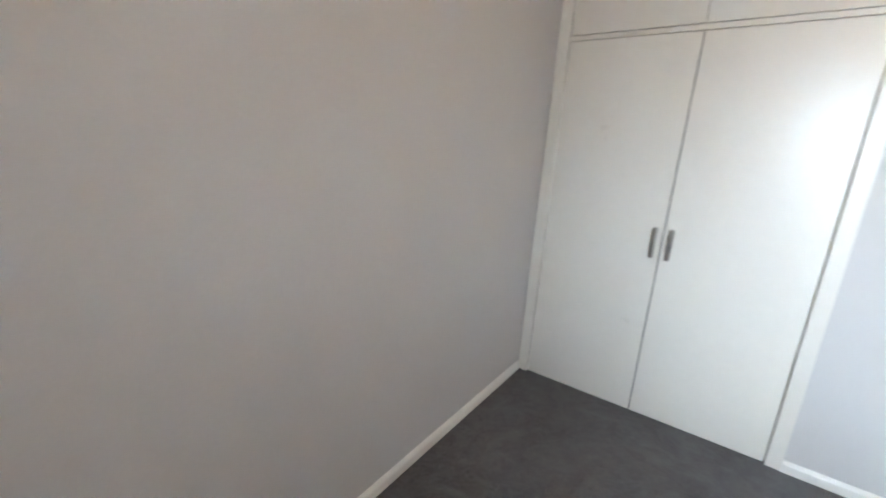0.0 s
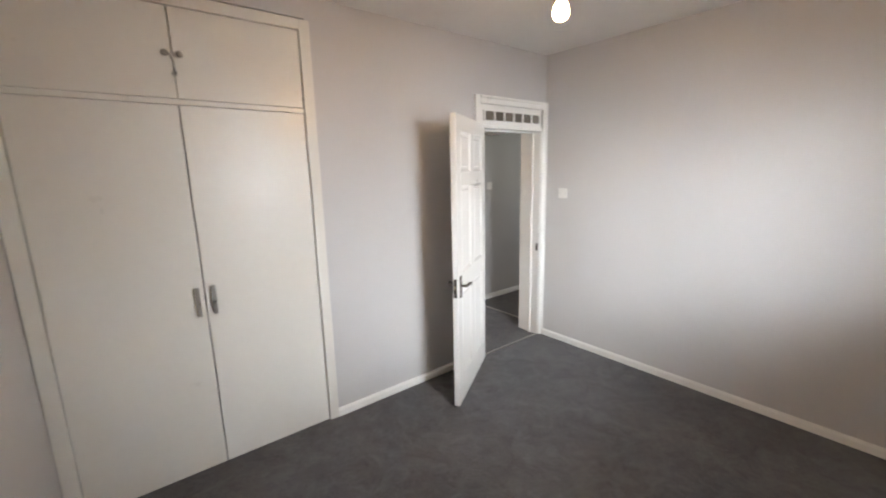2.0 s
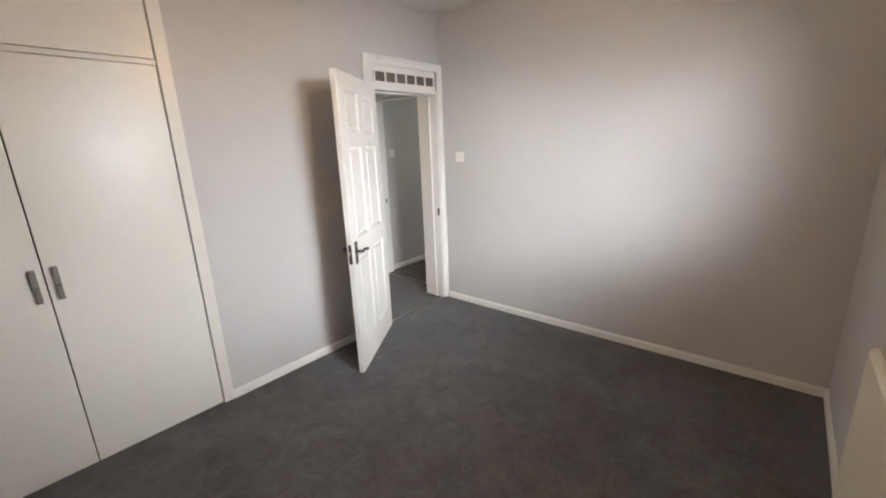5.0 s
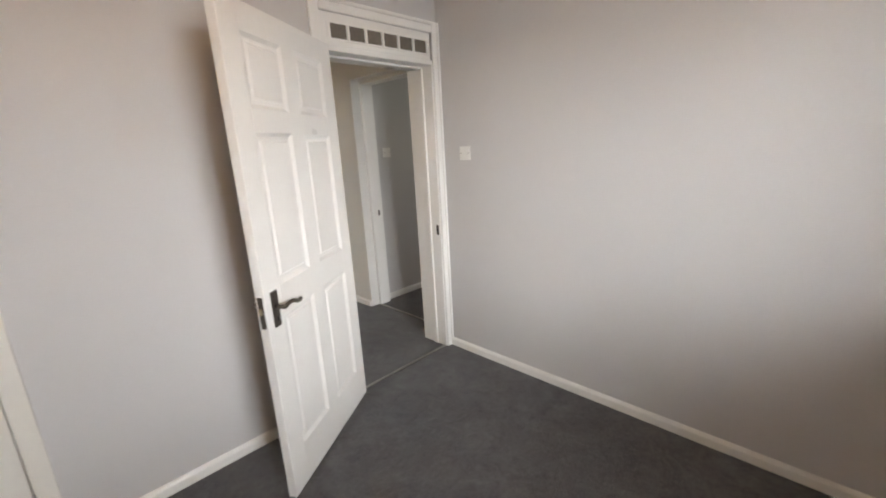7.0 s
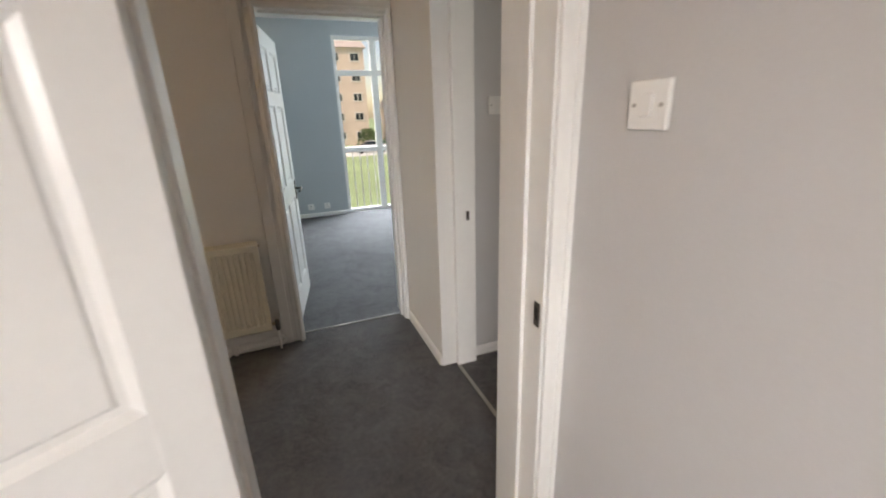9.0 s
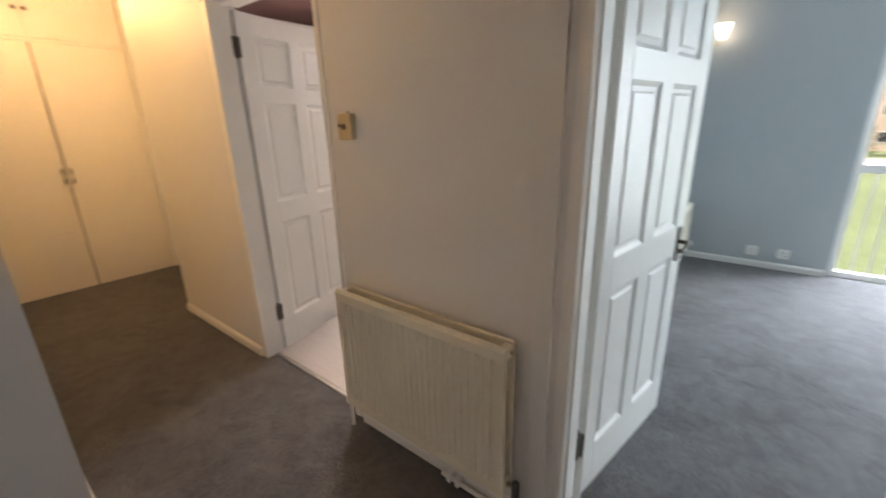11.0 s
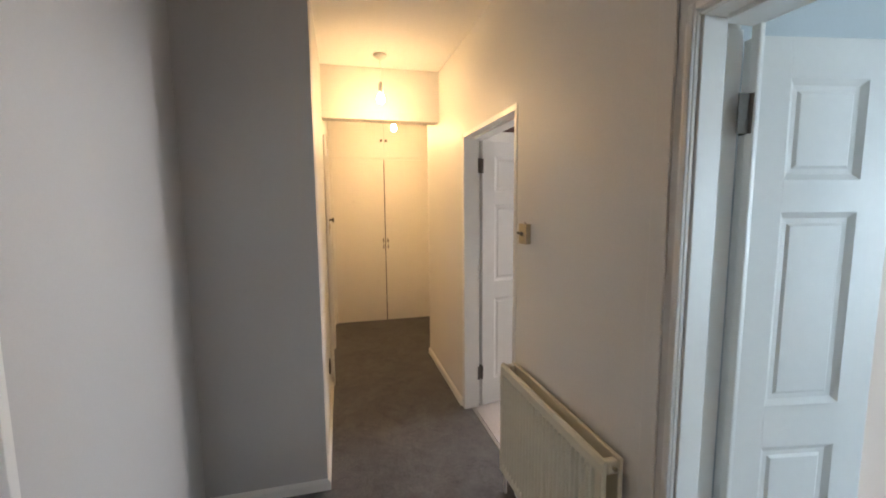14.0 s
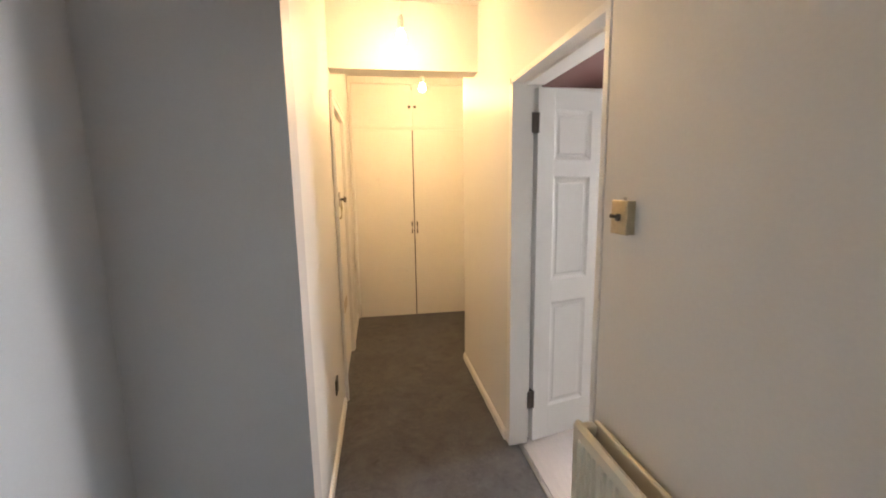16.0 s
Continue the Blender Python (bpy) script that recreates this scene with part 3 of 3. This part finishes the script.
    for x, s in ((-0.03, -1), (w + 0.03, 1)):
        bm = turned(bmesh.new(), ((0.009, z0 - 0.02), (0.014, z0 - 0.01), (0.014, z0 + 0.05), (0.010, z0 + 0.055)), Matrix.Translation((x, -0.055, 0)), 12)
        vl = part("valve", bm, BRONZE, t, "tarnished radiator valve", smooth=True)
        part("supply_pipe", rod(bmesh.new(), (x, -0.055, 0), (x, -0.055, z0 - 0.0205), 0.0075), PLASTIC, t, "white painted supply pipe", smooth=True)
        part("valve_tail", rod(bmesh.new(), (x, -0.055, z0 + 0.03), (x - s * 0.03, -0.055, z0 + 0.03), 0.009), BRASS, vl, smooth=True)
    return t


radiator("radiator", pose(-1.650, 1.783, 0), 0.812, 0.575, "yellowed cream fluted double-panel radiator on hall wall", 26, raise_to=0.153)
radiator("radiator", pose(-2.15, -2.908, 0) @ pose(0.88, 0, 0, 0, 0, 180), 0.88, 0.60, "cream flat-fronted panel radiator under the bedroom window", 0, depth=0.075, grille=True, raise_to=0.26)
radiator("radiator", pose(-0.93, 3.75, 0) @ pose(0, 1.4, 0, 0, 0, 90) @ pose(0, 0, 0) @ pose(-1.4, 0, 0), 1.4, 0.46, "white panel radiator on the living room wall", 30)
# pipe run at the hall skirting
pp = thing("pipe_run", pose(-1.0, 1.768, 0), "white painted heating pipe along the skirting", "pipe")
part("pipe", swept(bmesh.new(), [(-0.15, -0.02, 0.02), (0.05, -0.02, 0.02), (0.2, -0.02, 0.025), (0.23, -0.02, 0.05), (0.21, -0.02, 0.075), (0.18, -0.02, 0.08)], 0.009), PLASTIC, pp, smooth=True)
part("pipe_clip", B(-0.12, -0.10, -0.034, 0.0, 0.005, 0.045, bevel=0.004), PLASTIC, pp)
part("pipe_clip", B(-0.08, -0.06, -0.034, 0.0, 0.005, 0.045, bevel=0.004), PLASTIC, pp)


# black tube added to draw the dark gap line where skirting meets wall
cb = thing("cable", pose(-1.94, 0.23, 0), "thin black tube drawing a dark line along the skirting top", "cable")
part("flex", swept(bmesh.new(), [(0.0, 0.020, 0.02), (0.004, 0.019, 0.05), (0.015, 0.008, 0.063), (0.3, 0.006, 0.063), (0.95, 0.006, 0.063)], 0.0045), BLACK, cb, smooth=True)


# ---- switches, sockets ----
def switch(name, m, label, plate=PLASTIC, w=0.086, h=0.086, toggle=False, mat=PLASTIC):
    t = thing(name, m, label, "light switch")
    part("plate", B(-w / 2, w / 2, -0.011, -0.0005, -h / 2, h / 2, bevel=0.003), plate, t)
    if toggle:
        part("collar", turned(bmesh.new(), ((0.011, 0), (0.011, 0.005), (0.006, 0.008)), pose(0, -0.011, 0, 90)), mat, t, smooth=True)
        part("toggle", rod(bmesh.new(), (0, -0.014, 0), (-0.004, -0.034, 0.006), 0.004, 10, 0.006), mat, t, "small metal toggle", smooth=True)
    else:
        part("rocker", B(-0.012, 0.012, -0.016, -0.0112, -0.02, 0.02, bevel=0.002), mat, t)
        for x in (-0.03, 0.03):
            part("screw", rod(bmesh.new(), (x, -0.0125, 0), (x, -0.0112, 0), 0.004, 10), STEEL, t)
    return t


switch("light_switch", pose(0, -0.215, 1.408, 0, 0, -90), "white plastic light switch on grey bedroom wall")
switch("light_switch", pose(0.42, 1.15, 1.435), "white plastic light switch in second bedroom")
sw = switch("toggle_switch", pose(-1.578, 1.767, 1.375), "brass plate switch with small toggle on hall wall", BRASS, 0.075, 0.095, True, BRONZE)
part("back_box", B(-0.036, 0.036, -0.0005, 0.0158, -0.046, 0.046), BRASS, sw)
part("top_screw", rod(bmesh.new(), (0.022, -0.006, 0.0475), (0.022, -0.006, 0.056), 0.005, 10), STEEL, sw)


def socket(m, mat, label):
    t = thing("wall_socket", m, label, "socket")
    part("plate", B(-0.043, 0.043, -0.010, -0.0005, -0.043, 0.043, bevel=0.003), mat, t)
    part("earth_slot", B(-0.004, 0.004, -0.0115, -0.0102, 0.008, 0.022), DARK, t)
    part("pin_slot", B(-0.017, -0.009, -0.0115, -0.0102, -0.018, -0.012), DARK, t)
    part("pin_slot", B(0.009, 0.017, -0.0115, -0.0102, -0.018, -0.012), DARK, t)


socket(pose(-2.77, 0.82, 0.36, 0, 0, 180), BLACK, "dark socket plate low on corridor wall")
socket(pose(-0.33, 5.40, 0.15), PLASTIC, "white wall socket above living room skirting")
socket(pose(-0.10, 5.40, 0.15), PLASTIC, "white wall socket above living room skirting")


# ---- hanging bulbs and wall light ----
def pendant(x, y, drop, label, watts, color):
    t = thing("pendant_lamp", pose(x, y, TOP), label, "ceiling lamp")
    part("ceiling_rose", turned(bmesh.new(), ((0.05, -0.0005), (0.05, -0.012), (0.03, -0.028), (0.012, -0.034)), Matrix(), 24), PLASTIC, t, smooth=True)
    part("flex", rod(bmesh.new(), (0, 0, -0.03), (0, 0, -drop + 0.10), 0.0035, 8), PLASTIC, t)
    part("bulb_holder", turned(bmesh.new(), ((0.008, -drop + 0.125), (0.017, -drop + 0.11), (0.019, -drop + 0.06), (0.015, -drop + 0.04)), Matrix(), 16), PLASTIC, t, smooth=True)
    prof = [(0.013, 0.055), (0.015, 0.04), (0.024, 0.022), (0.030, 0.0), (0.028, -0.014), (0.019, -0.026), (0.006, -0.031)]
    part("bulb", turned(bmesh.new(), [(r, h - drop) for r, h in prof], Matrix(), 20), WARM, t, "glowing warm bulb", smooth=True)
    lamp("bulb_light", "POINT", pose(x, y, TOP - drop - 0.05), watts, color, r=0.035)


pendant(-3.0, 1.262, 0.32, "bare lit pendant bulb on white flex in corridor", 4.2, (1.0, 0.65, 0.31))
pendant(-1.78, -1.43, 0.41, "bare lit pendant bulb on white flex in bedroom", 5, (1.0, 0.60, 0.30))
pendant(-4.211, 1.515, 0.31, "bare lit pendant bulb before corridor cupboard", 10.5, (1.0, 0.65, 0.31))

sc = thing("wall_light", pose(-0.93, 5.28, 1.97), "lit wall light with flared glass shade and brass arm", "wall lamp")
part("back_plate", turned(bmesh.new(), ((0.035, 0.0005), (0.035, 0.008), (0.015, 0.018)), pose(0, 0, 0, 0, 90)), BRASS, sc, smooth=True)
part("arm", swept(bmesh.new(), [(0.01, 0, 0), (0.05, 0, -0.02), (0.09, 0, -0.01), (0.10, 0, 0.02)], 0.007), BRASS, sc, smooth=True)
part("shade", turned(bmesh.new(), ((0.02, 0.02), (0.035, 0.05), (0.045, 0.09), (0.062, 0.14), (0.058, 0.14), (0.03, 0.06)), Matrix.Translation((0.10, 0, 0)), 20), SCONCE, sc, "glowing flared glass shade", smooth=True)


# ---- windows ----
def casement(name, m, w, h, label, mullions, transoms, depth=0.06, bar=0.05, sill=None):
    """A framed window; local x across, y outwards."""
    t = thing(name, m, label, "window", kind="structure")
    fr_ = part("window_frame", B(0, w, 0, depth, 0, bar, bevel=0.003), PLASTIC, t)
    part("window_frame", B(0, w, 0, depth, h - bar, h, bevel=0.003), PLASTIC, t)
    part("window_frame", B(0, bar, 0.001, depth - 0.001, bar, h - bar, bevel=0.003), PLASTIC, t)
    part("window_frame", B(w - bar, w, 0.001, depth - 0.001, bar, h - bar, bevel=0.003), PLASTIC, t)
    for x in mullions:
        part("mullion", B(x - 0.045, x + 0.045, 0.002, depth - 0.002, bar, h - bar, bevel=0.003), PLASTIC, t)
    xs = [bar, *[v for x in mullions for v in (x - 0.045, x + 0.045)], w - bar]
    zs = [bar, *[v for z in transoms for v in (z - 0.035, z + 0.035)], h - bar]
    for a, b in zip(xs[::2], xs[1::2]):
        for z in transoms:
            part("transom", B(a, b, 0.003, depth - 0.003, z - 0.035, z + 0.035, bevel=0.003), PLASTIC, t)
        for lo, hi in zip(zs[::2], zs[1::2]):
            g = part("pane", B(a, b, depth * 0.4, depth * 0.4 + 0.006, lo, hi), GLASS, t)
            g.visible_shadow = False
    if sill:
        part("window_sill", B(-0.05, w + 0.05, -sill, -0.002, -0.035, 0.0, bevel=0.008), SILLWOOD, t, "cream painted window sill")
    return t


casement("window_1", pose(-1.12, -2.985, 1.04, 0, 0, 180), 1.0, 1.16, "white bedroom window behind venetian blind", (0.5,), (0.8,), sill=0.10)
casement("window_2", pose(0.21, 5.45, 0.0), 2.19, 2.45, "tall white living room window down to floor", (0.57, 1.2, 1.75), (0.93, 1.98), depth=0.07)
casement("window_3", pose(3.30, 0.5, 0.8, 0, 0, -90), 1.4, 1.5, "white second bedroom window", (0.7,), ())
casement("window_4", pose(-3.35, 3.43, 1.35), 0.7, 0.7, "small white bathroom window", (), ())

bl = thing("venetian_blind", pose(-1.15, -2.93, 1.05, 0, 0, 180), "white venetian blind with slats half tilted over window", "blind")
part("head_box", B(0.0, 0.94, -0.02, 0.02, 1.10, 1.14, bevel=0.003), PLASTIC, bl)
sm = bmesh.new()
box(sm, 0.005, 0.935, -0.0125, 0.0125, -0.0007, 0.0007)
bmesh.ops.rotate(sm, verts=sm.verts, cent=(0, 0, 0), matrix=Matrix.Rotation(radians(16), 3, "X"))
slat = mesh_of("slat", sm, SLAT)
for i in range(66):
    piece("slat", slat, bl, (0, 0, 0.025 + i * 0.0162))
part("bottom_rail", B(0.0, 0.94, -0.013, 0.013, 0.0, 0.014, bevel=0.003), PLASTIC, bl)
for x in (0.12, 0.47, 0.82):
    part("cord", rod(bmesh.new(), (x, -0.014, 0.01), (x, -0.014, 1.12), 0.0012, 6), PLASTIC, bl)

# ---- outside the living room window ----
GZ = -3.0
bm = bmesh.new()
bmesh.ops.create_grid(bm, x_segments=2, y_segments=2, size=600, matrix=Matrix.Translation((0, 0, GZ)))
structure("ground", bm, GRASS, "mown green lawn reaching into the distance", "lawn")
structure("road", B(-120, 160, 47, 56, GZ, GZ + 0.03), TARMAC, "pale tarmac road beyond the lawn", "road")
structure("lower_storey", B(-5.75, 3.42, -3.05, 5.56, GZ, -0.122), BRICK, "plain brick storey carrying the flat", "wall")
rl = thing("balcony_railing", pose(-0.1, 5.64, -0.04), "grey metal balcony railing with upright bars", "railing")
part("top_rail", B(0, 2.8, -0.02, 0.02, 0.92, 0.95, bevel=0.005), RAILMETAL, rl)
part("bottom_rail", B(0, 2.8, -0.012, 0.012, 0.02, 0.05, bevel=0.003), RAILMETAL, rl)
for x in (0.02, 2.74):
    for z in (0.022, 0.922):
        part("wall_bracket", B(x, x + 0.04, -0.0795, -0.021, z, z + 0.026), RAILMETAL, rl)
post = mesh_of("baluster", box(bmesh.new(), -0.007, 0.007, -0.007, 0.007, 0.051, 0.92), RAILMETAL)
for i in range(25):
    piece("baluster", post, rl, (0.05 + i * 0.1094, 0, 0.0))


def car(m, paint, label):
    t = thing("parked_car", m, label, "car")
    bm = bmesh.new()
    outline = [(-2.1, 0.3), (-2.1, 0.75), (-1.95, 0.9), (-1.1, 0.98), (2.0, 0.95), (2.1, 0.6), (2.05, 0.3)]
    sides = [[bm.verts.new((x, s * (0.86 if z < 0.9 else 0.8), z)) for x, z in outline] for s in (-1, 1)]
    n = len(outline)
    for i in range(n):
        bm.faces.new((sides[0][i], sides[0][(i + 1) % n], sides[1][(i + 1) % n], sides[1][i]))
    bm.faces.new(sides[0]), bm.faces.new(sides[1])
    part("body", bm, paint, t)
    bm = bmesh.new()
    low = [bm.verts.new((x, y, 0.96)) for x, y in ((-1.15, -0.78), (1.7, -0.78), (1.7, 0.78), (-1.15, 0.78))]
    hi = [bm.verts.new((x, y, 1.4)) for x, y in ((-0.45, -0.62), (1.2, -0.62), (1.2, 0.62), (-0.45, 0.62))]
    for i in range(4):
        bm.faces.new((low[i], low[(i + 1) % 4], hi[(i + 1) % 4], hi[i]))
    bm.faces.new(hi), bm.faces.new(low)
    part("cabin_glass", bm, CARGLASS, t)
    part("roof", B(-0.45, 1.2, -0.63, 0.63, 1.4, 1.45, bevel=0.02), paint, t)
    for x in (-1.3, 1.3):
        for y in (-0.8, 0.8):
            part("wheel", rod(bmesh.new(), (x, y - 0.1, 0.31), (x, y + 0.1, 0.31), 0.31, 20), RUBBER, t)


car(pose(3.2, 50.5, GZ + 0.03), CARWHITE, "white hatchback car parked on the road")
car(pose(9.8, 50.7, GZ + 0.03), CARWHITE, "white saloon car parked on the road")


def house(x, y, w, storeys, label):
    t = thing("apartment_building", pose(x, y, GZ), label, "building")
    h = storeys * 2.8
    part("wall", B(0, w, 0, 9, 0, h), BRICK, t)
    bm = bmesh.new()
    vs = [bm.verts.new(p) for p in ((-0.4, -0.4, h), (w + 0.4, -0.4, h), (w + 0.4, 9.4, h), (-0.4, 9.4, h), (0.5, 4.5, h + 3), (w - 0.5, 4.5, h + 3))]
    for f in ((0, 1, 5, 4), (1, 2, 5), (2, 3, 4, 5), (3, 0, 4), (3, 2, 1, 0)):
        bm.faces.new([vs[i] for i in f])
    part("roof", bm, TILEROOF, t)
    for s in range(storeys):
        for i in range(int(w / 3)):
            wx = 0.9 + i * 3
            wi = part("window", B(wx, wx + 1.4, -0.06, -0.002, 0.9 + s * 2.8, 2.1 + s * 2.8), PLASTIC, t)
            part("pane", B(wx + 0.1, wx + 0.66, -0.08, -0.061, 1.0 + s * 2.8, 2.0 + s * 2.8), CARGLASS, wi)
            part("pane", B(wx + 0.74, wx + 1.3, -0.08, -0.061, 1.0 + s * 2.8, 2.0 + s * 2.8), CARGLASS, wi)


house(-14, 66, 27, 5, "buff brick apartment block with white windows")
house(18, 70, 24, 2, "buff brick houses with brown tiled roof")


def shrub(x, y, r, h, label):
    t = thing("shrub", pose(x, y, GZ), label, "shrub", "shrubs along the road")
    part("trunk", rod(bmesh.new(), (0, 0, 0), (0, 0, h * 0.5), 0.12, 8, 0.05), BARK, t)
    rng = random.Random(int(x * 10 + y))
    bm = bmesh.new()
    for _ in range(900):
        a, u, v = rng.uniform(0, 6.283), rng.random() ** 0.5, rng.random()
        p = Vector((math.cos(a) * u * r * (1 - 0.5 * v), math.sin(a) * u * r * (1 - 0.5 * v), 0.25 + v * h))
        q = Euler((rng.uniform(0, 3), rng.uniform(0, 3), rng.uniform(0, 3)))
        s = rng.uniform(0.1, 0.2)
        c = [bm.verts.new(p + q.to_matrix() @ Vector(d) * s) for d in ((-1, 0, 0), (0, -0.5, 0.1), (1, 0, 0), (0, 0.5, 0.1))]
        bm.faces.new(c)
    part("crown", bm, LEAF, t)


for x, y, r, h in ((-2, 58, 1.6, 2.2), (1.2, 58.5, 1.4, 1.8), (5.5, 59, 2.0, 3.4), (11, 58, 1.7, 2.4), (15.5, 59, 2.2, 4.0)):
    shrub(x, y, r, h, "leafy green shrub in front of brick building")
